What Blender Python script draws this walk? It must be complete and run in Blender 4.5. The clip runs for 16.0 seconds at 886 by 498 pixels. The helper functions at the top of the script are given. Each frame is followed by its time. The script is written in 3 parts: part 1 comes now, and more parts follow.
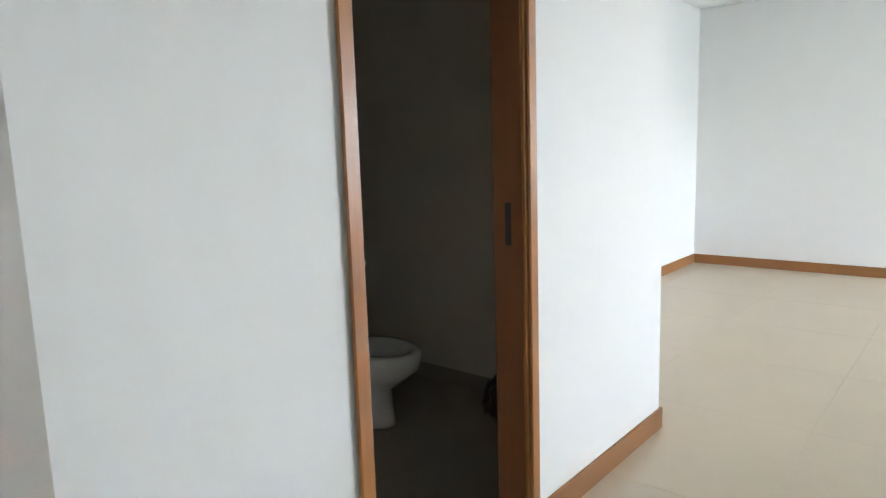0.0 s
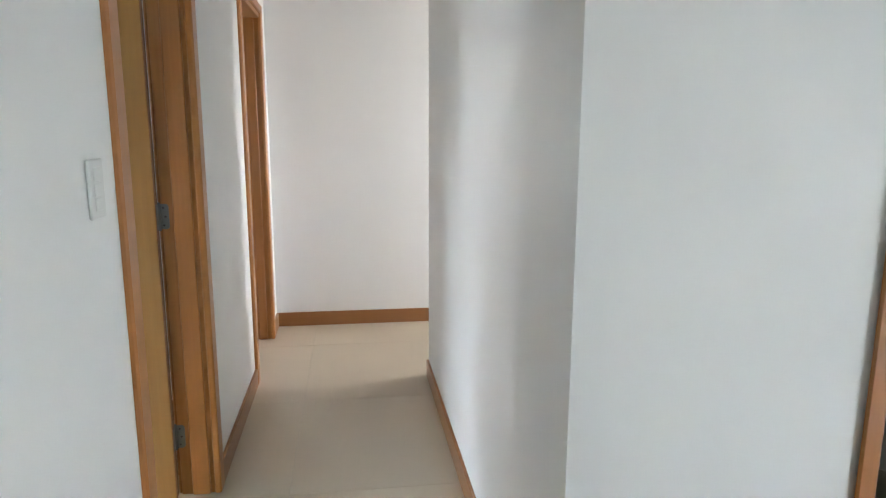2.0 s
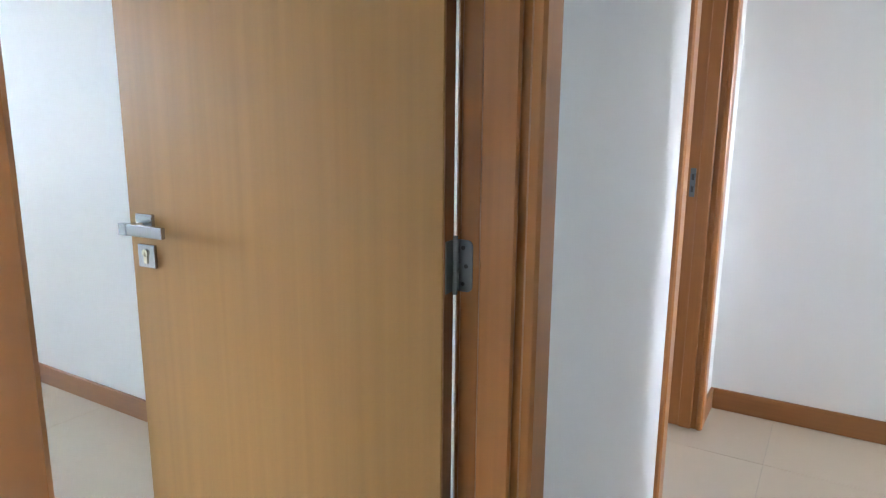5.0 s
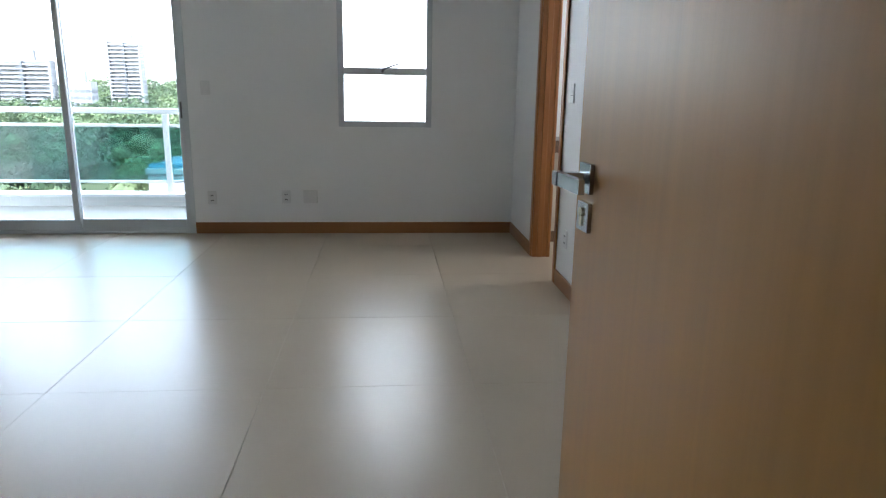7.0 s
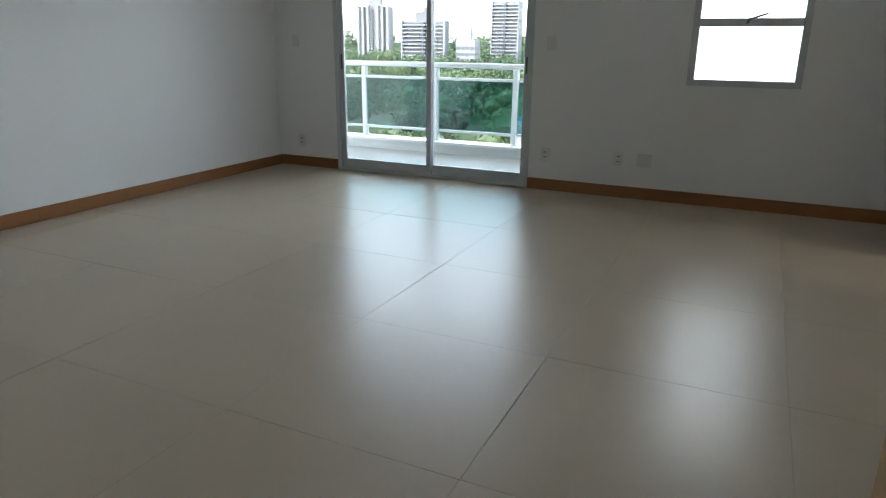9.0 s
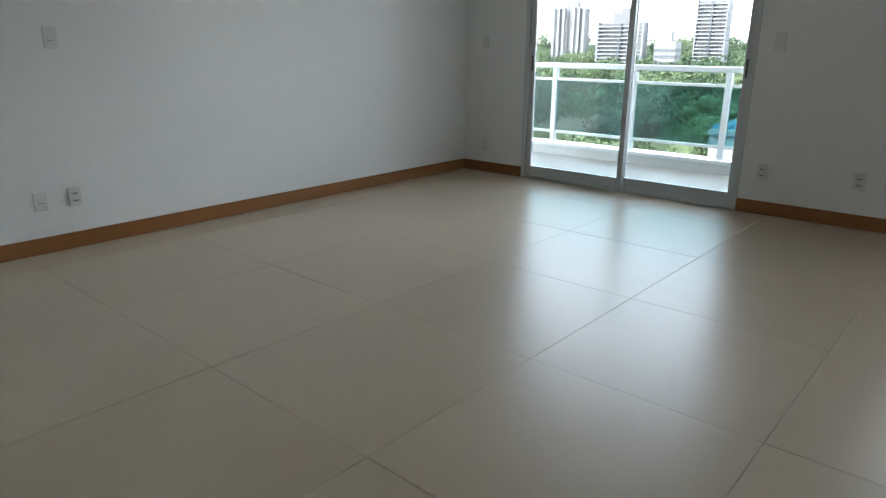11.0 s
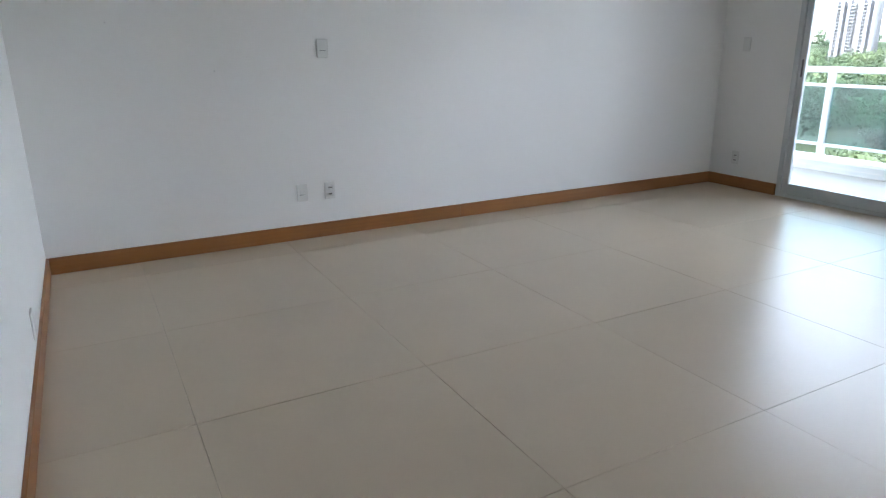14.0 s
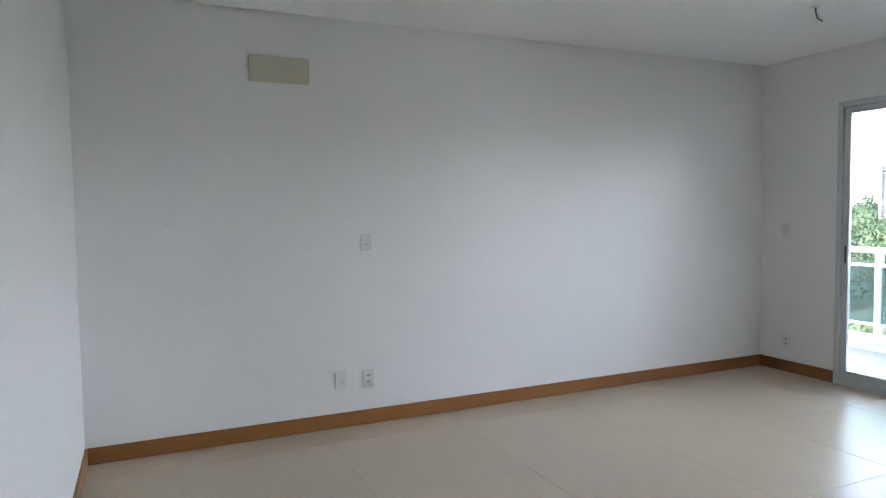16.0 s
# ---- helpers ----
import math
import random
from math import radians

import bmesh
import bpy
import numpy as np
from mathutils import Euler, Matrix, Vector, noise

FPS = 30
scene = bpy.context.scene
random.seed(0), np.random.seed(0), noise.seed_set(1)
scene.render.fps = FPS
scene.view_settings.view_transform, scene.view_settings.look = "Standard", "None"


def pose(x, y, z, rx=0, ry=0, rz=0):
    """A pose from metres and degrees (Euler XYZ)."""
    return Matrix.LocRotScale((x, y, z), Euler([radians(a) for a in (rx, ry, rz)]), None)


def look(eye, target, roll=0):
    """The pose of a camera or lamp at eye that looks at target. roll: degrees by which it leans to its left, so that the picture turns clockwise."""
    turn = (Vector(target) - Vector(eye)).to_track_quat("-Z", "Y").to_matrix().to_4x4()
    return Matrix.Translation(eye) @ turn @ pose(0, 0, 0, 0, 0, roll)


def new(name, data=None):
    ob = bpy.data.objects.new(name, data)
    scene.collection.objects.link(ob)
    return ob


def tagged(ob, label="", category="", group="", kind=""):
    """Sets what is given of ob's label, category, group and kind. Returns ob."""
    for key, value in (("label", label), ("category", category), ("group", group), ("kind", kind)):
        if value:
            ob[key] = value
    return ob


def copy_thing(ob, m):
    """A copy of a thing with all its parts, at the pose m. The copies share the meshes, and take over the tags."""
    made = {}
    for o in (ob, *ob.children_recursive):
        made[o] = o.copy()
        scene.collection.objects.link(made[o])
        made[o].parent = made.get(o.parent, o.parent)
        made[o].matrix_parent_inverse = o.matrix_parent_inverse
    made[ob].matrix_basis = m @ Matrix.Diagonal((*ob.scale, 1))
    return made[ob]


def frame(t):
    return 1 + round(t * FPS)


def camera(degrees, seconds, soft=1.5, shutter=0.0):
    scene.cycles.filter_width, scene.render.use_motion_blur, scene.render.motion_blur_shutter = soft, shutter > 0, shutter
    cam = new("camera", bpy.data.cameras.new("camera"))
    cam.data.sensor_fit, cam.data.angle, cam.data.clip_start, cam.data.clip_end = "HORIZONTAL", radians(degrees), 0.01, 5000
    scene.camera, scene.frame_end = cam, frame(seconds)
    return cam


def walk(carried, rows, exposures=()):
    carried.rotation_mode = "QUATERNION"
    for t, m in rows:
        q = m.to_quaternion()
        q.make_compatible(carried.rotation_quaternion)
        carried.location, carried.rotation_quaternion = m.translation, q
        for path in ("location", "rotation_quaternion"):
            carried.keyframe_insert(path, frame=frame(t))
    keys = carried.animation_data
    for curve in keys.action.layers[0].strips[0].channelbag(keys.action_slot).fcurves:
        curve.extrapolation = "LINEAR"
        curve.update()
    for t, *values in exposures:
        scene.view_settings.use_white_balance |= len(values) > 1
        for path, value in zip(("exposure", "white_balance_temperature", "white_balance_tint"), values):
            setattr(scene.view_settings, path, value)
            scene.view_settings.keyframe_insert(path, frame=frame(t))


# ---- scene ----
cam = camera(67.7, 16.0, soft=1.2, shutter=0.06)
PATH = [
    (0, (0.609, -2.443, 1.350), (2.122, -1.171, 1.050), -1.8),
    (0.5, (0.590, -2.513, 1.331), (1.674, -0.863, 1.010), -0.8),
    (1, (0.557, -2.528, 1.371), (1.290, -0.700, 1.020), -0.1),
    (1.5, (0.551, -2.53, 1.412), (1.004, -0.616, 1.048), 0.2),
    (2, (0.543, -2.489, 1.423), (0.817, -0.542, 1.057), 0.2),
    (2.5, (0.515, -2.33, 1.428), (0.616, -0.368, 1.053), 0.1),
    (3, (0.54, -2.072, 1.411), (0.469, -0.107, 1.043), 0.1),
    (5.5, (0.352, -0.779, 1.328), (-0.988, 0.649, 0.919), 0.4),
    (6, (0.288, -0.619, 1.294), (-1.383, 0.402, 0.889), 0.5),
    (6.5, (0.272, -0.498, 1.266), (-1.613, 0.03, 0.854), 0.8),
    (7, (0.249, -0.442, 1.254), (-1.689, -0.271, 0.792), 0.9),
    (7.5, (0.173, -0.419, 1.24), (-1.757, -0.459, 0.717), 0.7),
    (8, (0.109, -0.346, 1.24), (-1.791, -0.617, 0.68), 0.4),
    (8.5, (0.078, -0.282, 1.246), (-1.747, -0.858, 0.665), 0.5),
    (11, (-0.348, -0.53, 1.226), (-1.788, -1.785, 0.636), 0.3),
    (11.5, (-0.389, -0.542, 1.223), (-1.728, -1.907, 0.636), 0.2),
    (12, (-0.401, -0.553, 1.233), (-1.647, -2.002, 0.644), 0.0),
    (12.5, (-0.418, -0.567, 1.236), (-1.572, -2.091, 0.646), -0.1),
    (13, (-0.392, -0.552, 1.255), (-1.453, -2.142, 0.666), -0.0),
    (13.5, (-0.43, -0.569, 1.247), (-1.397, -2.218, 0.658), -0.3),
    (14, (-0.42, -0.57, 1.262), (-1.33, -2.252, 0.675), -0.4),
    (14.5, (-0.418, -0.564, 1.301), (-1.297, -2.261, 0.711), -0.3),
    (15, (-0.391, -0.547, 1.376), (-1.266, -2.272, 0.864), -0.3),
    (15.5, (-0.359, -0.561, 1.468), (-1.240, -2.324, 1.125), -0.3),
    (16, (-0.489, -0.555, 1.462), (-1.312, -2.374, 1.347), -0.7),
]
walk(cam, [(t, look(eye, target, roll)) for t, eye, target, roll in PATH], exposures=[(0, 5.9, 6100, 13), (0.5, 5.9, 6100, 13), (1, 5.85, 6050, 13), (1.5, 5.8, 6050, 13), (3, 5.8, 6100, 13), (5.5, 5.9, 5350, 12), (6.2, 5.35, 5250, 12), (6.5, 5.08, 5400, 12),
    (7, 4.4, 5750, 12), (8, 3.88, 6350, 9), (8.5, 3.75, 6000, 9), (11, 3.87, 6050, 9), (12.5, 4.07, 6000, 13), (14, 4.43, 5900, 15), (16, 4.5, 5900, 15)])

# ---------------------------------------------------------------- world and light
world = bpy.data.worlds.new("world")
scene.world = world
world.use_nodes = True
wn = world.node_tree
sky = wn.nodes.new("ShaderNodeTexSky")
sky.sky_type, sky.sun_disc = "NISHITA", False
sky.sun_elevation, sky.sun_rotation = radians(58), radians(100)
sky.dust_density, sky.air_density, sky.ozone_density = 1.6, 1.0, 1.0
wn.nodes["Background"].inputs["Strength"].default_value = 0.15
haze = wn.nodes.new("ShaderNodeHueSaturation")
haze.inputs["Saturation"].default_value = 0.30
wn.links.new(sky.outputs["Color"], haze.inputs["Color"])
wn.links.new(haze.outputs["Color"], wn.nodes["Background"].inputs["Color"])

sun = new("sun", bpy.data.lights.new("sun", "SUN"))
sun.data.energy, sun.data.angle, sun.data.color = 0.6, radians(12), (1.0, 0.96, 0.9)
sun.matrix_world = look((40, -8, 50), (0, 0, 0))

# added fill lamp in an assumed, unseen living room window behind the walker
living_fill = new("living_fill_lamp", bpy.data.lights.new("living_fill_lamp", "AREA"))
living_fill.data.shape, living_fill.data.size, living_fill.data.size_y = "RECTANGLE", 1.4, 1.2
living_fill.data.energy, living_fill.data.color = 1.7, (0.78, 0.93, 1.0)
living_fill.matrix_world = look((7.0, -6.49, 1.5), (7.0, 0, 1.5))
# added fill lamps in assumed, unseen openings of the rooms beyond the corridor and the bathroom
for nm, w, h, e, eye, at in (("passage_daylight", 0.6, 1.0, 0.65, (4.14, 1.65, 1.5), (0, 1.66, 1.3)), ("far_room_daylight", 0.8, 0.7, 0.3, (-1.6, 4.79, 1.65), (-1.2, 0, 1.0)),
                             ("bathroom_daylight", 0.6, 0.5, 1.0, (-4.4, 2.95, 1.95), (-4.4, 0, 1.2))):
    lamp = new(nm, bpy.data.lights.new(nm, "AREA"))
    lamp.data.shape, lamp.data.size, lamp.data.size_y = "RECTANGLE", w, h
    lamp.data.energy, lamp.data.color = e, (1.0, 0.96, 0.90)
    lamp.matrix_world = look(eye, at)

# ---------------------------------------------------------------- materials
def material(name, colour, rough=0.5, metal=0.0, vary=0.08, scale=(6, 6, 6), bump=0.05, fine=120.0, spec=0.5, coat=0.0):
    m = bpy.data.materials.new(name)
    m.use_nodes = True
    n, l = m.node_tree.nodes, m.node_tree.links
    b = n["Principled BSDF"]
    b.inputs["Roughness"].default_value, b.inputs["Metallic"].default_value = rough, metal
    b.inputs["Specular IOR Level"].default_value = spec
    b.inputs["Coat Weight"].default_value = coat
    tc, mp = n.new("ShaderNodeTexCoord"), n.new("ShaderNodeMapping")
    mp.inputs["Scale"].default_value = scale
    geo = n.new("ShaderNodeNewGeometry")
    l.new(geo.outputs["Position"], mp.inputs["Vector"])
    a, f = n.new("ShaderNodeTexNoise"), n.new("ShaderNodeTexNoise")
    a.inputs["Scale"].default_value, a.inputs["Detail"].default_value = 1.0, 6.0
    f.inputs["Scale"].default_value, f.inputs["Detail"].default_value = fine / max(scale), 3.0
    l.new(mp.outputs["Vector"], a.inputs["Vector"])
    l.new(mp.outputs["Vector"], f.inputs["Vector"])
    info = n.new("ShaderNodeObjectInfo")
    mix, hs = n.new("ShaderNodeMix"), n.new("ShaderNodeMath")
    mix.data_type = "RGBA"
    mix.inputs["A"].default_value = (*[c * (1 - vary) for c in colour], 1)
    mix.inputs["B"].default_value = (*[min(1, c * (1 + vary)) for c in colour], 1)
    hs.operation = "ADD"
    half = n.new("ShaderNodeMath"); half.operation = "MULTIPLY_ADD"
    half.inputs[1].default_value, half.inputs[2].default_value = 0.3, -0.15
    l.new(info.outputs["Random"], half.inputs[0])
    l.new(a.outputs["Fac"], hs.inputs[0]); l.new(half.outputs[0], hs.inputs[1])
    l.new(hs.outputs[0], mix.inputs["Factor"])
    l.new(mix.outputs["Result"], b.inputs["Base Color"])
    rr = n.new("ShaderNodeMapRange")
    rr.inputs["To Min"].default_value, rr.inputs["To Max"].default_value = rough * 0.88, min(1, rough * 1.12)
    l.new(a.outputs["Fac"], rr.inputs["Value"]); l.new(rr.outputs["Result"], b.inputs["Roughness"])
    bp = n.new("ShaderNodeBump")
    bp.inputs["Strength"].default_value, bp.inputs["Distance"].default_value = bump, 0.002
    l.new(f.outputs["Fac"], bp.inputs["Height"]); l.new(bp.outputs["Normal"], b.inputs["Normal"])
    return m


PAINT = material("wall_paint", (0.865, 0.865, 0.85), 0.55, vary=0.025, scale=(1.3, 1.3, 1.3), bump=0.06, fine=160)
CEIL = material("ceiling_paint", (0.87, 0.87, 0.86), 0.8, vary=0.02, scale=(1.5, 1.5, 1.5), bump=0.04)
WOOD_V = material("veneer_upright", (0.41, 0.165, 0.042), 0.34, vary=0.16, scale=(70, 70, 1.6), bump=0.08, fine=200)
# same veneer for skirtings and heads, darkened: backlit shade is in the colour
WOOD_X = material("shaded_veneer_along_x", (0.30, 0.130, 0.040), 0.36, vary=0.16, scale=(1.6, 70, 70), bump=0.08, fine=200)
WOOD_Y = material("shaded_veneer_along_y", (0.30, 0.130, 0.040), 0.36, vary=0.16, scale=(70, 1.6, 70), bump=0.08, fine=200)
LEAF = material("door_veneer", (0.40, 0.215, 0.070), 0.36, spec=0.32, vary=0.14, scale=(45, 45, 1.1), bump=0.05, fine=180)
# door edge; also the washroom reveal, whose shade is put into this colour
EDGE_AND_REVEAL = material("door_edge_and_reveal", (0.25, 0.10, 0.035), 0.45, vary=0.12, scale=(45, 45, 1.1))
TILE = material("porcelain_tile", (0.57, 0.475, 0.355), 0.312, vary=0.07, scale=(2.2, 2.2, 2.2), bump=0.025, fine=60, spec=0.30)
GROUT = material("grout", (0.42, 0.36, 0.28), 0.8, vary=0.1)
ALU = material("painted_aluminium", (0.60, 0.63, 0.64), 0.35, metal=0.0, vary=0.03, bump=0.02)
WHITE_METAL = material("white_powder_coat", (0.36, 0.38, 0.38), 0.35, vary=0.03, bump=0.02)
PLASTIC = material("white_plastic", (0.76, 0.76, 0.74), 0.3, vary=0.02, bump=0.01)
GREY_PLASTIC = material("shadow_grey_plastic", (0.10, 0.10, 0.10), 0.4, vary=0.03)
CHROME = material("satin_chrome", (0.40, 0.41, 0.42), 0.20, metal=1.0, vary=0.03, bump=0.01)
STEEL = material("brushed_steel", (0.19, 0.205, 0.21), 0.40, metal=1.0, vary=0.08, bump=0.04)
DARK_STEEL = material("dark_screw", (0.10, 0.10, 0.10), 0.5, metal=1.0)
BRASS = material("brass_cylinder", (0.65, 0.58, 0.42), 0.25, metal=1.0)
CERAMIC = material("white_ceramic", (0.78, 0.77, 0.74), 0.12, vary=0.01, bump=0.0, coat=0.3)
BATH_TILE = material("bathroom_wall_tile", (0.62, 0.55, 0.46), 0.35, vary=0.04, scale=(2, 2, 2))
BATH_FLOOR = material("bathroom_floor_tile", (0.34, 0.29, 0.23), 0.35, vary=0.08, scale=(3, 3, 3))
STONE = material("brown_stone_top", (0.17, 0.11, 0.075), 0.2, vary=0.3, scale=(30, 30, 30))
BAG = material("black_bag_plastic", (0.012, 0.012, 0.013), 0.3, vary=0.2, bump=0.5, fine=40)
VENT = material("cream_access_panel", (0.62, 0.58, 0.45), 0.6, vary=0.05)
CABLE = material("grey_cable", (0.16, 0.15, 0.14), 0.5)
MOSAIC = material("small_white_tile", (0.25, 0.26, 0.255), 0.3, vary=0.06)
BALC = material("balcony_floor_tile", (0.17, 0.165, 0.15), 0.45, vary=0.05)
BARK = material("bark", (0.12, 0.09, 0.065), 0.9, vary=0.3, bump=0.6, fine=40)
LEAVES = [material("leaves_%s" % k, c, 0.65, vary=0.35, scale=(0.9, 0.9, 0.9), bump=0.0, spec=0.12) for k, c in
          (("deep", (0.020, 0.036, 0.017)), ("mid", (0.040, 0.058, 0.028)), ("light", (0.060, 0.080, 0.036)))]
GRASS = material("ground_green", (0.018, 0.028, 0.011), 0.95, spec=0.1, vary=0.4, scale=(0.05, 0.05, 0.05), bump=0.0)
RENDER_WHITE = material("facade_white", (0.15, 0.15, 0.152), 0.8, vary=0.06, scale=(0.2, 0.2, 0.2))
RENDER_GREY = material("facade_grey", (0.09, 0.088, 0.09), 0.8, vary=0.06, scale=(0.2, 0.2, 0.2))
RENDER_BEIGE = material("facade_beige", (0.11, 0.105, 0.102), 0.8, vary=0.06, scale=(0.2, 0.2, 0.2))
WINDOW_DARK = material("facade_glass", (0.035, 0.04, 0.046), 0.3, vary=0.3, scale=(0.3, 0.3, 0.3))
BLUE_ROOF = material("blue_sheet_roof", (0.03, 0.09, 0.13), 0.6, vary=0.1, scale=(1, 1, 1))


def glass(name, colour, ior=1.45):
    m = bpy.data.materials.new(name)
    m.use_nodes = True
    n, l = m.node_tree.nodes, m.node_tree.links
    out = n["Material Output"]
    n.remove(n["Principled BSDF"])
    t, g, mix, fr = (n.new("ShaderNodeBsdfTransparent"), n.new("ShaderNodeBsdfGlossy"), n.new("ShaderNodeMixShader"), n.new("ShaderNodeFresnel"))
    t.inputs["Color"].default_value = (*colour, 1)
    g.inputs["Roughness"].default_value = 0.02
    fr.inputs["IOR"].default_value = ior
    l.new(fr.outputs[0], mix.inputs[0]); l.new(t.outputs[0], mix.inputs[1]); l.new(g.outputs[0], mix.inputs[2])
    l.new(mix.outputs[0], out.inputs["Surface"])
    return m


GLASS = glass("clear_glass", (0.95, 0.97, 0.96))
GREEN_GLASS = glass("green_rail_glass", (0.36, 0.55, 0.57))
# emissive white sheet, added in place of the daylight behind the small window
GLOW = bpy.data.materials.new("glowing_backdrop")
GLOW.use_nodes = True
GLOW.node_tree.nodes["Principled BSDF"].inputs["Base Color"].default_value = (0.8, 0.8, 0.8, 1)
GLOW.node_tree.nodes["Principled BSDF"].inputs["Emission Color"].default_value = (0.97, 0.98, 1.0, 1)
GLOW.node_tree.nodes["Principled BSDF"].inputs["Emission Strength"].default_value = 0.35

# ---------------------------------------------------------------- mesh helpers
def add_box(bm, x0, x1, y0, y1, z0, z1, bevel=0.0, seg=1):
    r = bmesh.ops.create_cube(bm, size=1)
    for v in r["verts"]:
        v.co = Vector(((x0 + x1) / 2 + v.co.x * (x1 - x0), (y0 + y1) / 2 + v.co.y * (y1 - y0), (z0 + z1) / 2 + v.co.z * (z1 - z0)))
    if bevel:
        edges = list({e for v in r["verts"] for e in v.link_edges})
        bmesh.ops.bevel(bm, geom=edges, offset=bevel, segments=seg, affect="EDGES", profile=0.5)
    return bm


def boxes(*list_of):
    bm = bmesh.new()
    for b in list_of:
        add_box(bm, *b)
    return bm


def add_cyl(bm, p, q, r, r2=None, seg=16):
    p, q = Vector(p), Vector(q)
    d = q - p
    m = Matrix.Translation((p + q) / 2) @ d.to_track_quat("Z", "Y").to_matrix().to_4x4()
    bmesh.ops.create_cone(bm, cap_ends=True, segments=seg, radius1=r, radius2=r if r2 is None else r2, depth=d.length, matrix=m)
    return bm


def mesh_of(name, bm, mat, smooth=False):
    me = bpy.data.meshes.new(name)
    bm.to_mesh(me)
    bm.free()
    me.materials.append(mat)
    if smooth:
        for p in me.polygons:
            p.use_smooth = True
    return me


def part(name, bm, mat, parent=None, label="", smooth=False):
    ob = new(name, mesh_of(name, bm, mat, smooth))
    if parent is not None:
        ob.parent = parent
    return tagged(ob, label) if label else ob


def thing(name, label, category, at=(0, 0, 0), turn=0, group="", kind=""):
    ob = new(name)
    ob.matrix_basis = pose(*at, 0, 0, turn)
    return tagged(ob, label, category, group, kind)


def structure(name, bm, mat, label, category):
    return tagged(part(name, bm, mat), label, category, "", "structure")


def wall(name, axis, p0, p1, a0, a1, z0, z1, openings=(), label="smooth white painted interior wall", mat=None):
    """A wall across axis ('x' or 'y') between p0 and p1, along the other axis from a0 to a1, with openings (a, b, z, z)."""
    cuts = sorted({a0, a1, *[o[i] for o in openings for i in (0, 1)]})
    bm = bmesh.new()
    for u, v in zip(cuts, cuts[1:]):
        spans = [(z0, z1)]
        for o in openings:
            if o[0] <= u + 1e-6 and o[1] >= v - 1e-6:
                spans = [s for w in spans for s in ((w[0], min(w[1], o[2])), (max(w[0], o[3]), w[1])) if s[1] - s[0] > 1e-4]
        for s in spans:
            add_box(bm, p0, p1, u, v, *s) if axis == "x" else add_box(bm, u, v, p0, p1, *s)
    bmesh.ops.remove_doubles(bm, verts=bm.verts, dist=1e-5)
    return structure(name, bm, mat or PAINT, label, "wall")


# ---------------------------------------------------------------- the plan
XW, YL, YR = -5.66, -4.875, 0.705          # window wall, socket wall, bathroom-side wall of the bedroom
XD, XC = -0.13, 0.0                        # bedroom door wall: bedroom face, corridor face
TOP = 2.73                                 # ceiling
DA = (-0.80, 0.0)                          # bedroom doorway along y
DB = (1.145, 1.93)                         # far doorway along y
YE = 2.215                                 # end of the corridor
BX0, BX1, BY0, BY1 = 0.97, 3.545, -1.285, 1.115   # washroom block
DW = (1.685, 2.40)                         # washroom doorway along x
DC = (-4.735, -4.045)                      # bedroom bathroom doorway along x
DH = 2.10
XR, YR2 = 8.02, 0.11                       # living room far corner
YS = -6.5
PD = (-4.158, -2.118, 0.0, 2.30)           # balcony door
WN = (-0.849, -0.042, 0.948, 2.25)         # small window

floor = structure("floor", boxes((XW - 0.15, XR + 0.15, YS - 0.15, 4.95, -0.25, -0.004)), GROUT, "beige large-format porcelain floor with thin joints", "floor")
structure("ceiling", boxes((XW - 0.15, XR + 0.15, YS - 0.15, 4.95, TOP + 0.04, TOP + 0.24)), CEIL, "flat white painted ceiling", "ceiling")
g = 0.016
for x0, x1, y0, y1 in ((XW, XD, YL, YR), (XC, XR, YS, BY0), (XC, BX0, BY0, YE), (BX1, XR, BY0, YR2), (BX0 + 0.115, BX1 - 0.1, BY0 + 0.115, BY1 - 0.115)):
    structure("ceiling_panel", boxes((x0 + g, x1 - g, y0 + g, y1 - g, TOP, TOP + 0.036)), CEIL, "white plaster ceiling with a shadow gap", "ceiling")
wall("wall_window", "x", XW - 0.15, XW, YL - 0.15, YR + 0.12, 0, TOP + 0.04, [PD, WN], "white painted outer wall with balcony door and window")
wall("wall_sockets", "y", YL - 0.15, YL, XW, XD, 0, TOP + 0.04)
wall("wall_bathroom_side", "y", YR, YR + 0.12, XW, XD, 0, TOP + 0.04, [(*DC, 0, DH)])
wall("wall_corridor_left", "x", XD, XC, YS, YE, 0, TOP + 0.04, [(*DA, 0, DH), (*DB, 0, DH)])
wall("wall_corridor_end", "y", YE, YE + 0.12, XD, BX1 + 0.6, 0, TOP + 0.04)
wall("wall_block_front", "y", BY0, BY0 + 0.115, BX0, BX1, 0, TOP + 0.04, [(*DW, 0, DH)])
wall("wall_block_left", "x", BX0, BX0 + 0.115, BY0 + 0.115, BY1, 0, TOP + 0.04)
wall("wall_block_right", "x", BX1 - 0.1, BX1, BY0 + 0.115, BY1, 0, TOP + 0.04)
wall("wall_block_back", "y", BY1 - 0.115, BY1, BX0 + 0.115, BX1 - 0.1, 0, TOP + 0.04)
wall("wall_passage_right", "x", BX1 + 0.6, BX1 + 0.72, YR2 + 0.12, YE + 0.12, 0, TOP + 0.04, [(1.35, 1.95, 1.0, 2.0)])
wall("wall_living_back", "y", YR2, YR2 + 0.12, BX1 + 0.6, XR, 0, TOP + 0.04)
wall("wall_living_right", "x", XR, XR + 0.15, YS, YR2 + 0.12, 0, TOP + 0.04)
wall("wall_living_front", "y", YS - 0.15, YS, XD, XR + 0.15, 0, TOP + 0.04, [(6.3, 7.7, 0.9, 2.1)])
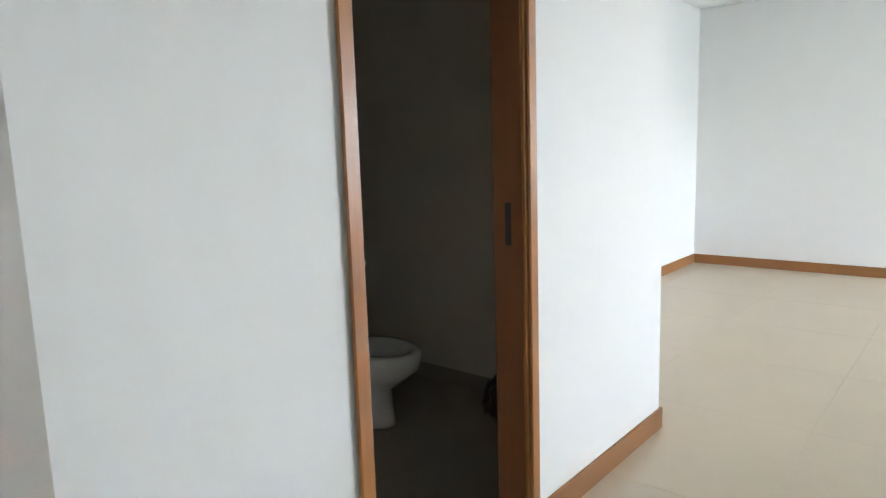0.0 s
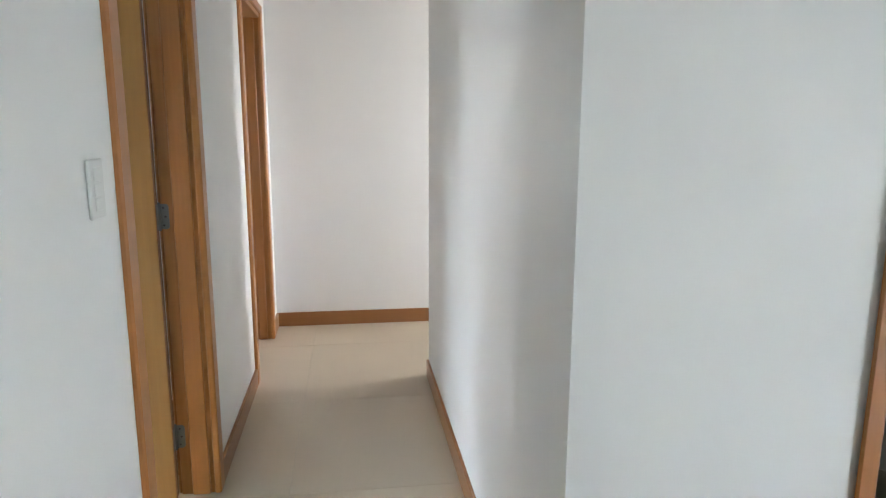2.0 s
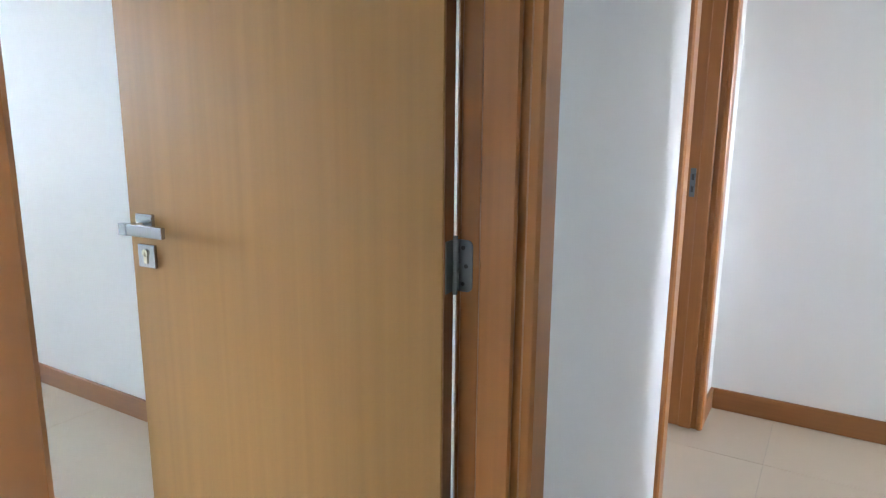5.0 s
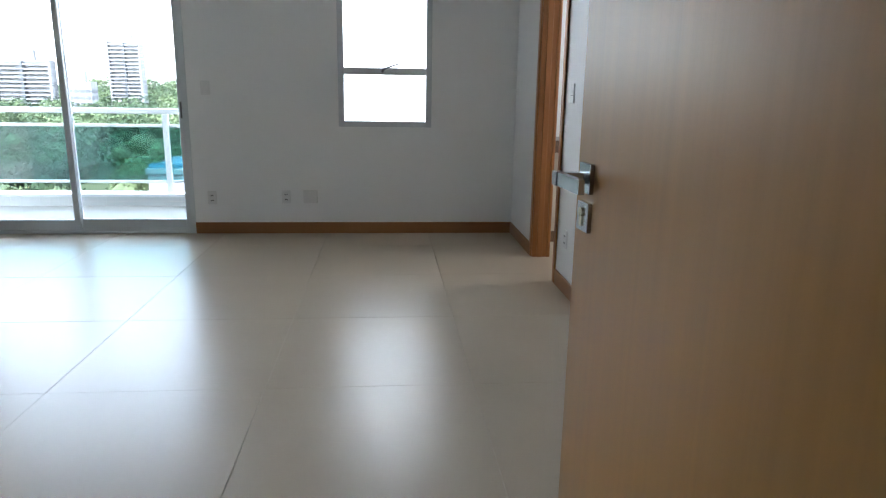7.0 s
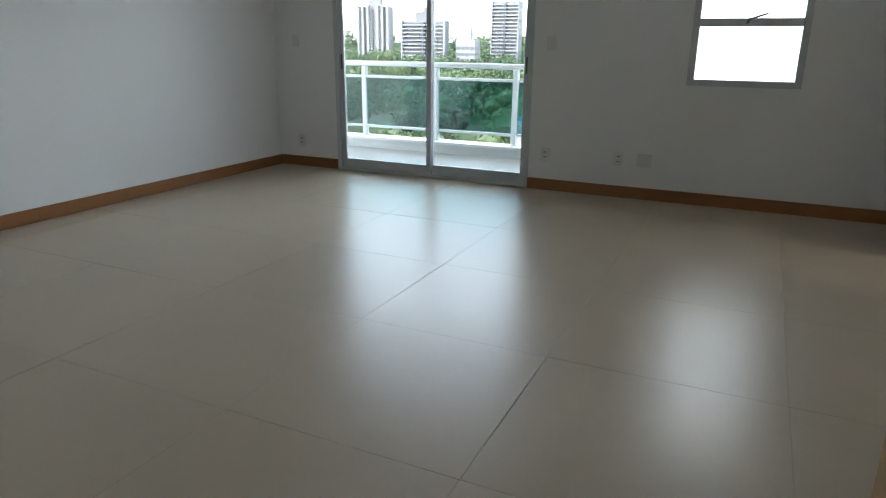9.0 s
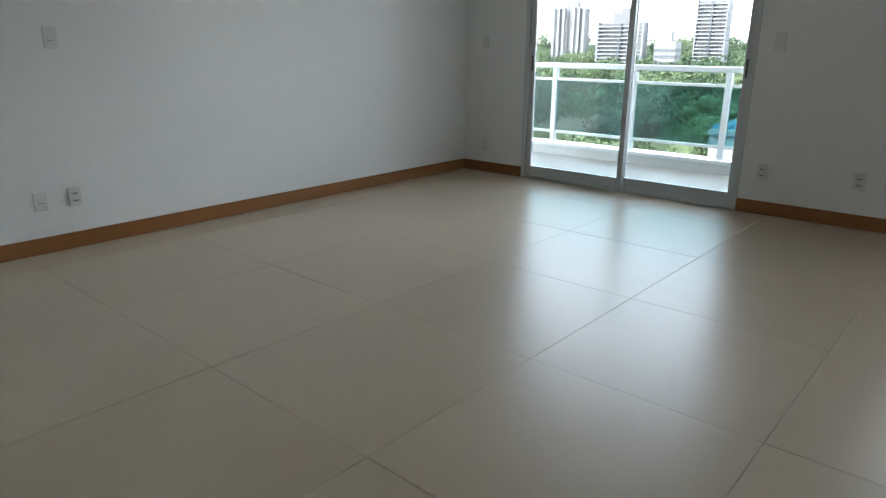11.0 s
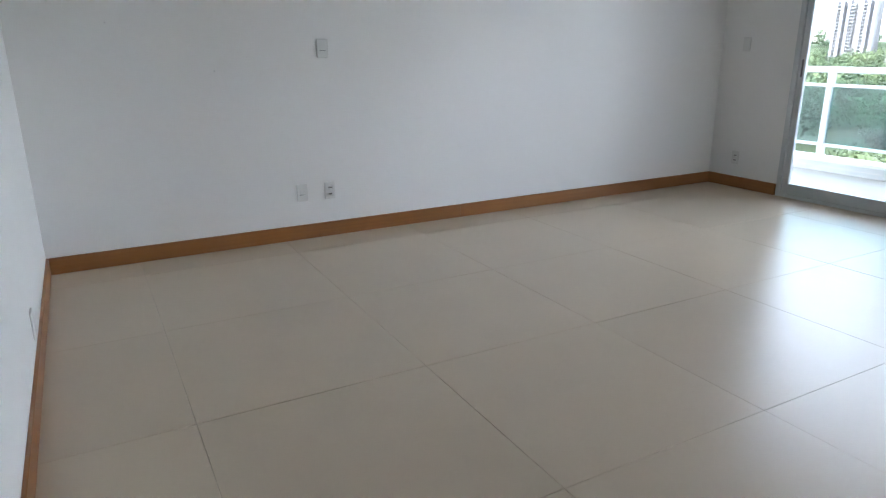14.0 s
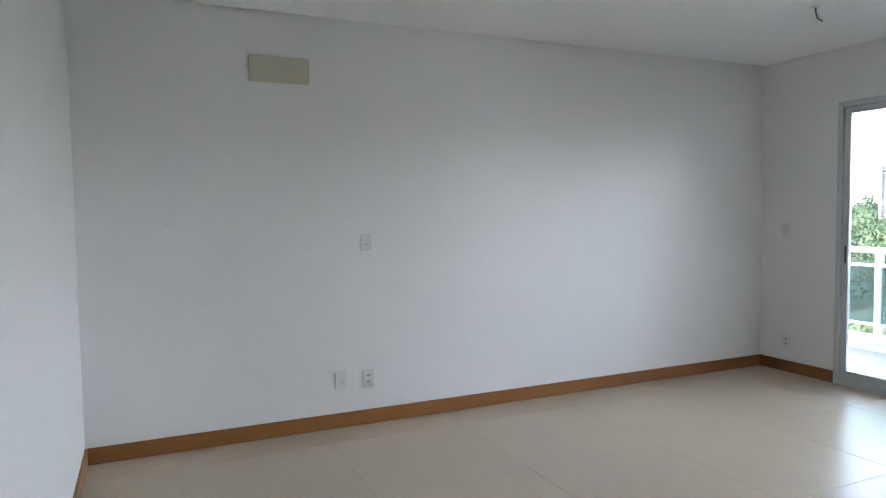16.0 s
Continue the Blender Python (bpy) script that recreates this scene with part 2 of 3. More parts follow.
# small rooms behind the two further doorways
wall("wall_far_room_back", "x", -3.08, -2.96, YR + 0.12, 4.8, 0, TOP + 0.04)
wall("wall_far_room_side", "x", XD, XC, YE + 0.12, 4.8, 0, TOP + 0.04)
wall("wall_far_room_outer", "y", 4.8, 4.95, -3.2, XC, 0, TOP + 0.04, [(-2.0, -1.2, 1.3, 2.0)])
wall("wall_ensuite_left", "x", XW - 0.15, XW, YR + 0.12, 3.0, 0, TOP + 0.04)
wall("wall_ensuite_right", "x", -3.2, -3.08, YR + 0.12, 3.0, 0, TOP + 0.04)
wall("wall_ensuite_back", "y", 3.0, 3.12, XW - 0.15, -3.08, 0, TOP + 0.04, [(-4.7, -4.1, 1.7, 2.2)], mat=BATH_TILE, label="beige tiled bathroom wall")


# ---------------------------------------------------------------- skirting boards
def skirting(axis, face, side, a0, a1, mat):
    """A board on a wall face across axis, standing out towards side (+1 or -1)."""
    bm = bmesh.new()
    lo, hi = sorted((face, face + side * 0.014))
    box = (lo, hi, a0, a1, 0, 0.1) if axis == "x" else (a0, a1, lo, hi, 0, 0.1)
    add_box(bm, *box, 0.002)
    return structure("baseboard", bm, mat, "orange-brown veneered skirting board along a white wall", "baseboard")


CW = 0.056   # casing width
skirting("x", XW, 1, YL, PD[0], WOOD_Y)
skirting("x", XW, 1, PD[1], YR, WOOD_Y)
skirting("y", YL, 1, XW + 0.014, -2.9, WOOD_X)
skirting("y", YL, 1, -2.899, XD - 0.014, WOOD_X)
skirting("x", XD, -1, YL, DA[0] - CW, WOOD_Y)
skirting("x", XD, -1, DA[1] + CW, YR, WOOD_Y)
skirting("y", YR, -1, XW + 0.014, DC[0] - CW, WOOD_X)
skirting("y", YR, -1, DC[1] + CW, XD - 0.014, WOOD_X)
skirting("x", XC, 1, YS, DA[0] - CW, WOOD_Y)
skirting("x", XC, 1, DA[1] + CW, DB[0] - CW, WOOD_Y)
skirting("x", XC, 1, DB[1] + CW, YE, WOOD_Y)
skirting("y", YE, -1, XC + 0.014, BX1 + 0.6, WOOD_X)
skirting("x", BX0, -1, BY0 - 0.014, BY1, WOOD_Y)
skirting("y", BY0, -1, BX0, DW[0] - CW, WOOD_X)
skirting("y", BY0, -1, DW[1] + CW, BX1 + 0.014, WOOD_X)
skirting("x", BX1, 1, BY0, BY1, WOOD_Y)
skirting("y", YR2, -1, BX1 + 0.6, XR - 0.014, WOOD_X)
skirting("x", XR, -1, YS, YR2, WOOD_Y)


# ---------------------------------------------------------------- door sets
def door_set(name, axis, p0, p1, a0, a1, label, stop_at=None, proud=0.017):
    """Jambs, head, stops and casings round an opening in a wall across axis between p0 and p1."""
    d = tagged(new(name), label, "door frame", "", "structure")

    def put(nm, u0, u1, v0, v1, z0, z1, bev=0.002, mat=WOOD_V):
        b = (u0, u1, v0, v1) if axis == "x" else (v0, v1, u0, u1)
        part(nm, add_box(bmesh.new(), *b, z0, z1, bev), mat, d)

    J = 0.004
    put("jamb", p0 - 0.004, p1 + 0.004, a0 - 0.03, a0 + J, 0, DH)
    put("jamb", p0 - 0.004, p1 + 0.004, a1 - J, a1 + 0.03, 0, DH)
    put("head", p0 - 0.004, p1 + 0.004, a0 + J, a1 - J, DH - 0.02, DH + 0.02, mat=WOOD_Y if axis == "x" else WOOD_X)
    if stop_at:
        s0, s1 = stop_at
        put("stop", s0, s1, a0 + J, a0 + J + 0.012, 0, DH - 0.02, 0.004)
        put("stop", s0, s1, a1 - J - 0.012, a1 - J, 0, DH - 0.02, 0.004)
    for q0, q1, lap in ((p0 - proud, p0 - 0.0045, 0.0 if stop_at else -0.006), (p1 + 0.0045, p1 + proud, 0.016 if stop_at else -0.006)):
        q0 = q0 - 0.014 if lap > 0 else q0
        put("casing", q0, q1, a0 - CW, a0 + lap, 0, DH + 0.06, 0.006)
        put("casing", q0, q1, a1 - lap, a1 + CW, 0, DH + 0.06, 0.006)
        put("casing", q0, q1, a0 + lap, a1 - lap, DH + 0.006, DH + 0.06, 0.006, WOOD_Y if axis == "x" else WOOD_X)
    return d


door_1 = door_set("door_1", "x", XD, XC, *DA, "orange-brown veneered frame with its light wood door standing open", (XD + 0.038, XC - 0.024))
door_2 = door_set("door_2", "x", XD, XC, *DB, "orange-brown veneered frame of an open doorway", (XD + 0.045, XC - 0.03))
door_3 = door_set("door_3", "y", BY0, BY0 + 0.115, *DW, "brown veneered frame of the washroom's sliding door")
door_4 = door_set("door_4", "y", YR, YR + 0.12, *DC, "dark orange-brown frame of an open bathroom doorway", (YR + 0.03, YR + 0.075))

# hinges on the bedroom door's jamb
def hinge(z, parent):
    h = 0.092
    rad = 0.011
    rim = [(XD - 0.016, z - h / 2), *[(XD + 0.022 - rad + rad * math.sin(a), z - h / 2 + rad - rad * math.cos(a)) for a in (i * math.pi / 10 for i in range(6))],
           *[(XD + 0.022 - rad + rad * math.cos(a), z + h / 2 - rad + rad * math.sin(a)) for a in (i * math.pi / 10 for i in range(6))], (XD - 0.016, z + h / 2)]
    bm = bmesh.new()
    near, far = ([bm.verts.new((px, d, pz)) for px, pz in rim] for d in (-0.0065, -0.0035))
    bm.faces.new(near)
    bm.faces.new(far[::-1])
    for i in range(len(rim)):
        k = (i + 1) % len(rim)
        bm.faces.new((near[k], near[i], far[i], far[k]))
    bmesh.ops.recalc_face_normals(bm, faces=bm.faces)
    p = part("hinge", bm, STEEL, parent, "brushed steel butt hinge")
    k = bmesh.new()
    for i in range(5):
        add_cyl(k, (XD - 0.010, -0.0095, z - h / 2 + i * h / 5 + 0.001), (XD - 0.010, -0.0095, z - h / 2 + (i + 1) * h / 5 - 0.001), 0.0065)
    add_cyl(k, (XD - 0.010, -0.0095, z - h / 2 - 0.006), (XD - 0.010, -0.0095, z + h / 2 + 0.006), 0.0045)
    part("hinge_knuckle", k, STEEL, p, smooth=False)
    for dz, dx in ((-0.032, 0.004), (0.0, 0.010), (0.032, 0.004)):
        part("screw", add_cyl(bmesh.new(), (XD + dx, -0.0035, z + dz), (XD + dx, -0.0074, z + dz), 0.0038, seg=10), DARK_STEEL, p)


for hz in (0.245, 1.098, 1.95):
    hinge(hz, door_1)

# the open leaf, turned a little past square
LW, LT = 0.79, 0.036
LEAFM = Matrix.Translation((XD - 0.015, -0.008, 0)) @ Matrix.Rotation(radians(3.5), 4, "Z")
leaf = part("leaf", add_box(bmesh.new(), -LW, -0.002, -LT, 0, 0.008, 2.075, 0.0015), LEAF, door_1, "light wood-veneer flush door leaf")
leaf.matrix_basis = LEAFM
part("edge_band", boxes((-0.0015, 0.0008, -LT + 0.001, -0.001, 0.01, 2.073)), EDGE_AND_REVEAL, leaf, "dark door edge")
for hz in (0.245, 1.098, 1.95):
    b = add_box(bmesh.new(), 0.0009, 0.0030, -LT + 0.004, -0.001, hz - 0.046, hz + 0.046)
    part("hinge_plate", b, STEEL, leaf, "steel hinge plate")
HX, HZ = -LW + 0.055, 1.112
b = add_box(bmesh.new(), HX - 0.026, HX + 0.026, -LT - 0.009, -LT + 0.001, HZ - 0.026, HZ + 0.026, 0.0015)
part("rose", b, CHROME, leaf, "square satin chrome rose")
b = bmesh.new()
add_box(b, HX - 0.010, HX + 0.010, -LT - 0.050, -LT - 0.008, HZ - 0.010, HZ + 0.010, 0.001)
add_box(b, HX - 0.012, HX + 0.0125, -LT - 0.0635, -LT - 0.049, HZ - 0.0125, HZ + 0.0125, 0.001)
add_box(b, HX + 0.0115, HX + 0.118, -LT - 0.062, -LT - 0.051, HZ - 0.012, HZ + 0.012, 0.001)
part("lever", b, CHROME, leaf, "flat chrome lever handle")
b = add_box(bmesh.new(), HX - 0.026, HX + 0.026, -LT - 0.009, -LT + 0.001, HZ - 0.094, HZ - 0.042, 0.0015)
esc = part("escutcheon", b, CHROME, leaf, "square chrome key plate")
b = bmesh.new()
add_cyl(b, (HX, -LT - 0.0085, HZ - 0.060), (HX, -LT - 0.0125, HZ - 0.060), 0.0085)
add_box(b, HX - 0.005, HX + 0.005, -LT - 0.0125, -LT - 0.0085, HZ - 0.084, HZ - 0.060, 0.001)
part("cylinder", b, BRASS, leaf, "brass key cylinder")
b = add_box(bmesh.new(), HX - 0.026, HX + 0.026, -0.001, 0.009, HZ - 0.026, HZ + 0.026, 0.0015)
add_box(b, HX - 0.010, HX + 0.010, 0.008, 0.050, HZ - 0.010, HZ + 0.010, 0.001)
add_box(b, HX - 0.010, HX + 0.115, 0.049, 0.062, HZ - 0.012, HZ + 0.012, 0.001)
part("inner_lever", b, CHROME, leaf, "chrome lever on the far face")
# strike plates on the far doorway
b = add_box(bmesh.new(), XD + 0.012, XD + 0.034, DB[1] - 0.0065, DB[1] - 0.0035, 1.03, 1.15)
part("strike_plate", b, STEEL, door_2, "steel strike plate")
# dark patches on the plate give the shade of its two holes
b = add_box(bmesh.new(), XD + 0.018, XD + 0.028, DB[1] - 0.0075, DB[1] - 0.006, 1.10, 1.125)
add_box(b, XD + 0.018, XD + 0.028, DB[1] - 0.0075, DB[1] - 0.006, 1.05, 1.075)
part("strike_hole", b, DARK_STEEL, door_2)
# washroom sliding leaf, slid away into the wall, its edge with a finger pull
# panel spans the full reveal depth, coloured dark for the shade there
b = add_box(bmesh.new(), DW[1] - 0.010, DW[1] - 0.0045, BY0 + 0.004, BY0 + 0.112, 0.004, DH - 0.02, 0.001)
slide = part("sliding_leaf_edge", b, EDGE_AND_REVEAL, door_3, "dark panel over the sliding door's reveal, shade in its colour")
b = add_box(bmesh.new(), DW[1] - 0.0125, DW[1] - 0.0095, BY0 + 0.046, BY0 + 0.069, 1.03, 1.17, 0.001)
part("finger_pull", b, DARK_STEEL, slide, "dark recessed finger pull")


# ---------------------------------------------------------------- balcony door, window
def frame_rect(bm, x0, x1, a0, a1, z0, z1, w, wb=None, bev=0.003):
    """Four bars round a rectangle in a plane across x."""
    wb = w if wb is None else wb
    add_box(bm, x0, x1, a0, a0 + w, z0, z1, bev)
    add_box(bm, x0, x1, a1 - w, a1, z0, z1, bev)
    add_box(bm, x0, x1, a0 + w, a1 - w, z1 - w, z1, bev)
    add_box(bm, x0, x1, a0 + w, a1 - w, z0, z0 + wb, bev)
    return bm


bd = tagged(new("door_5"), "grey-white aluminium sliding balcony door with two clear panes", "balcony door", "", "structure")
part("frame", frame_rect(bmesh.new(), XW - 0.10, XW + 0.006, PD[0], PD[1], PD[2], PD[3], 0.045, 0.03), ALU, bd)
MID = -3.13
for i, (a0, a1, x) in enumerate(((PD[0] + 0.047, MID + 0.026, XW - 0.048), (MID - 0.024, PD[1] - 0.047, XW - 0.092))):
    s = part("sash", frame_rect(bmesh.new(), x, x + 0.036, a0, a1, 0.032, PD[3] - 0.047, 0.05, 0.085), ALU, bd)
    pane = part("pane", boxes((x + 0.015, x + 0.021, a0 + 0.055, a1 - 0.055, 0.11, PD[3] - 0.10)), GLASS, s, "clear glass pane")
    pane.visible_shadow = False
    y = PD[0] + 0.075 if i == 0 else PD[1] - 0.075
    part("latch", add_box(bmesh.new(), x + 0.036, x + 0.041, y - 0.008, y + 0.008, 1.0, 1.14, 0.002), GREY_PLASTIC, s, "dark latch slot")
part("track", boxes((XW - 0.05, XW - 0.046, PD[0] + 0.05, PD[1] - 0.05, 0.03, 0.04), (XW - 0.008, XW - 0.004, PD[0] + 0.05, PD[1] - 0.05, 0.03, 0.04)), ALU, bd)

wd = tagged(new("window_1"), "grey-white aluminium window with a hinged upper sash", "window", "", "structure")
part("window_frame", frame_rect(bmesh.new(), XW - 0.09, XW + 0.008, *WN, 0.05), ALU, wd)
TR = 1.42
part("transom", add_box(bmesh.new(), XW - 0.08, XW + 0.004, WN[0] + 0.05, WN[1] - 0.05, TR - 0.03, TR + 0.03, 0.003), ALU, wd)
for z0, z1 in ((WN[2] + 0.05, TR - 0.03), (TR + 0.03, WN[3] - 0.05)):
    pn = part("pane", boxes((XW - 0.045, XW - 0.039, WN[0] + 0.048, WN[1] - 0.048, z0, z1)), GLASS, wd, "clear glass pane")
    pn.visible_shadow = False
b = add_box(bmesh.new(), XW + 0.004, XW + 0.018, -0.50, -0.40, TR - 0.012, TR + 0.012, 0.003)
arm = part("latch_base", b, ALU, wd)
b = bmesh.new()
add_cyl(b, (XW + 0.012, -0.47, TR - 0.005), (XW + 0.03, -0.455, TR + 0.02), 0.011)
add_cyl(b, (XW + 0.03, -0.46, TR + 0.018), (XW + 0.06, -0.33, TR + 0.062), 0.009, 0.007)
part("latch_handle", b, STEEL, arm, "grey metal latch lever")
# added glowing sheet; brightens the small window and its floor reflection
tagged(part("backdrop", boxes((XW - 1.3, XW - 1.29, -1.9, 0.9, 0.2, 3.2)), GLOW), "glowing white sheet standing in for daylight outside the small window", "backdrop", "", "structure")


# ---------------------------------------------------------------- wall plates
def plate(label, axis, face, side, a, z, w=0.076, h=0.118, marks="switch"):
    """A white wall plate, its centre at a along the wall and at height z."""
    t = thing("wall_plate" if marks == "blank" else ("light_switch" if marks.startswith("switch") else "power_outlet"), label, "wall plate" if marks == "blank" else marks.split("_")[0])

    def put(nm, u0, u1, d0, d1, z0, z1, mat, bev=0.0):
        lo, hi = sorted((face + side * d0, face + side * d1))
        b = (lo, hi, u0, u1) if axis == "x" else (u0, u1, lo, hi)
        return part(nm, add_box(bmesh.new(), *b, z0, z1, bev), mat, t)

    put("cover", a - w / 2, a + w / 2, 0.0005, 0.009, z - h / 2, z + h / 2, PLASTIC, 0.003)
    if marks == "switch":
        put("rocker", a - 0.018, a + 0.018, 0.009, 0.0125, z - 0.012, z + 0.018, PLASTIC, 0.002)
        # dark strip in place of the shade below the rocker
        put("gap", a - 0.019, a + 0.019, 0.0088, 0.0096, z - 0.0145, z - 0.012, GREY_PLASTIC)
    elif marks == "switch_triple":
        for dz in (-0.032, 0.0, 0.032):
            put("rocker", a - 0.022, a + 0.022, 0.009, 0.0115, z + dz - 0.0150, z + dz + 0.0150, PLASTIC, 0.002)
    elif marks == "outlet":
        for dz in (-0.024, 0.020):
            put("socket", a - 0.020, a + 0.020, 0.009, 0.0105, z + dz - 0.013, z + dz + 0.013, PLASTIC, 0.004)
            for dx in (-0.009, 0.0, 0.009):
                # no real hole: its shade is a dark patch on the socket
                put("socket_hole", a + dx - 0.0034, a + dx + 0.0034, 0.0104, 0.0112, z + dz - 0.0045, z + dz + 0.0045, GREY_PLASTIC)
    return t


plate("white single light switch on a white wall", "y", YL, 1, -1.867, 1.254)
plate("white switch plate low on a white wall", "y", YL, 1, -1.670, 0.322)
plate("white double power outlet low on a white wall", "y", YL, 1, -1.864, 0.320, marks="outlet")
plate("white blank plate beside the balcony door", "x", XW, 1, -4.62, 1.26, marks="blank")
plate("white power outlet beside the balcony door", "x", XW, 1, -4.60, 0.27, marks="outlet")
plate("white switch plate on the balcony side wall", "x", XW, 1, -1.965, 1.26, marks="blank")
plate("white power outlet near the balcony door", "x", XW, 1, -1.965, 0.32, marks="outlet")
plate("white double power outlet under the window", "x", XW, 1, -1.325, 0.33, marks="outlet")
plate("wide white blank plate beside an outlet", "x", XW, 1, -1.112, 0.33, 0.125, 0.118, marks="blank")
plate("white light switch beside the bathroom doorway", "y", YR, -1, -3.83, 1.26)
plate("white power outlet beside the bathroom doorway", "y", YR, -1, -3.80, 0.35, marks="outlet")
plate("white triple light switch beside the bedroom door", "x", XC, 1, -0.990, 1.288, 0.080, 0.128, marks="switch_triple")
plate("white blank plate low beside the skirting", "x", XD, -1, -3.53, 0.20, 0.076, 0.118, marks="blank")
# capped opening for an air conditioner, high on the wall
ap = thing("access_panel", "cream blank air-conditioner panel high on the wall", "wall panel")
part("cover", add_box(bmesh.new(), -1.50, -1.12, YL + 0.001, YL + 0.012, 2.29, 2.455, 0.002), VENT, ap)
# wire ends at the ceiling where a lamp will hang
def wire(x, y, pts):
    t = thing("ceiling_cable", "loose grey cable end hanging from the ceiling", "cable")
    part("outlet_plate", add_cyl(bmesh.new(), (x, y, TOP - 0.006), (x, y, TOP - 0.0005), 0.03, seg=24), PLASTIC, t)
    b = bmesh.new()
    p = Vector((x, y, TOP - 0.004))
    for d in pts:
        q = p + Vector(d)
        add_cyl(b, p, q, 0.006, seg=8)
        p = q
    part("cable", b, CABLE, t)


wire(-4.43, -3.47, ((0.0, 0.0, -0.03), (0.02, 0.03, -0.05), (0.03, 0.05, -0.03)))

for nx, nz in ((-1.181, 1.127), (-0.62, 1.40)):
    t = thing("nail", "tiny dark nail in the white wall", "nail")
    part("shank", add_cyl(bmesh.new(), (nx, YL - 0.002, nz), (nx, YL + 0.006, nz), 0.0028, seg=8), DARK_STEEL, t)

# ---------------------------------------------------------------- washroom
structure("washroom_floor", boxes((BX0 + 0.115, BX1 - 0.1, BY0 + 0.115, BY1 - 0.115, 0.0005, 0.004)), BATH_FLOOR, "dark beige tiled washroom floor", "floor")
for nm, bx in (("washroom_skirting", (BX1 - 0.112, BX1 - 0.1, BY0 + 0.12, BY1 - 0.12, 0.004, 0.09)), ("washroom_skirting", (BX0 + 0.12, BX1 - 0.113, BY1 - 0.127, BY1 - 0.115, 0.004, 0.09))):
    structure(nm, boxes(bx), BATH_FLOOR, "dark tile skirting in the washroom", "baseboard")


def ring_loft(rings, seg=32):
    """Rings (cx, cy, z, rx, front ry, back ry) joined into a closed skin; the front points to -y."""
    bm = bmesh.new()
    loops = []
    for cx, cy, z, rx, rf, rb in rings:
        loops.append([bm.verts.new((cx + rx * math.cos(a), cy + (rf if math.sin(a) < 0 else rb) * math.sin(a), z)) for a in (2 * math.pi * i / seg for i in range(seg))])
    for p, q in zip(loops, loops[1:]):
        for i in range(seg):
            bm.faces.new((p[i], p[(i + 1) % seg], q[(i + 1) % seg], q[i]))
    bm.faces.new(loops[-1])
    bm.faces.new(loops[0][::-1])
    return bm


TX, TY = 2.80, -0.13
wc = thing("toilet", "white ceramic toilet without seat standing on tile", "toilet", (TX, TY, 0.004))
part("bowl", ring_loft([(0, 0.06, 0.0, 0.11, 0.17, 0.16), (0, 0.06, 0.03, 0.105, 0.16, 0.16), (0, 0.05, 0.18, 0.095, 0.14, 0.15), (0, 0.02, 0.24, 0.13, 0.20, 0.17),
                        (0, 0, 0.31, 0.175, 0.27, 0.20), (0, 0, 0.375, 0.185, 0.285, 0.21), (0, 0, 0.39, 0.18, 0.28, 0.205), (0, 0, 0.392, 0.135, 0.225, 0.15),
                        (0, 0, 0.37, 0.125, 0.21, 0.14), (0, 0, 0.30, 0.10, 0.16, 0.11), (0, 0.02, 0.24, 0.05, 0.07, 0.06)]), CERAMIC, wc, smooth=True)
part("cistern", add_box(bmesh.new(), -0.19, 0.19, 0.24, 0.42, 0.38, 0.74, 0.02, 3), CERAMIC, wc)
part("cistern_lid", add_box(bmesh.new(), -0.2, 0.2, 0.23, 0.43, 0.742, 0.775, 0.008, 2), CERAMIC, wc)
part("flush_button", add_cyl(bmesh.new(), (0, 0.33, 0.775), (0, 0.33, 0.783), 0.022, seg=20), CHROME, wc)

bag = thing("rubbish_bag", "knotted black plastic bag on the washroom floor", "plastic bag", (3.19, -0.70, 0.004))
bm = bmesh.new()
bmesh.ops.create_icosphere(bm, subdivisions=4, radius=1)
for v in bm.verts:
    k = 1 + 0.22 * noise.noise(v.co * 2.3) + 0.10 * noise.noise(v.co * 6)
    v.co = Vector((v.co.x * 0.15 * k, v.co.y * 0.15 * k, max(0.0, 0.12 + v.co.z * 0.13 * k)))
part("bag", bm, BAG, bag, smooth=True)
part("knot", ring_loft([(0, 0, 0.22, 0.02, 0.02, 0.02), (0, 0, 0.25, 0.018, 0.018, 0.018), (0.01, 0, 0.30, 0.045, 0.02, 0.03)], 12), BAG, bag)

for bx in ((BX1 - 0.104, BX1 - 0.1005, BY0 + 0.12, BY1 - 0.12, 0.09, TOP - 0.002), (BX0 + 0.12, BX1 - 0.105, BY1 - 0.119, BY1 - 0.1155, 0.09, TOP - 0.002), (BX0 + 0.1155, BX0 + 0.119, BY0 + 0.12, BY1 - 0.12, 0.09, TOP - 0.002)):
    structure("washroom_lining", boxes(bx), BATH_TILE, "beige lining of the unlit washroom walls", "wall")

# ---------------------------------------------------------------- bathroom seen past the bedroom's further doorway
vt = thing("washstand", "brown stone washstand top with light panel below", "washstand")
part("top", add_box(bmesh.new(), XW + 0.001, XW + 0.5, 0.9, 2.4, 0.78, 0.88, 0.004), STONE, vt)
part("panel", add_box(bmesh.new(), XW + 0.001, XW + 0.42, 0.95, 2.35, 0.1, 0.779, 0.004), BATH_TILE, vt)
part("plinth", add_box(bmesh.new(), XW + 0.001, XW + 0.40, 0.96, 2.34, 0.0, 0.099, 0.004), STONE, vt)

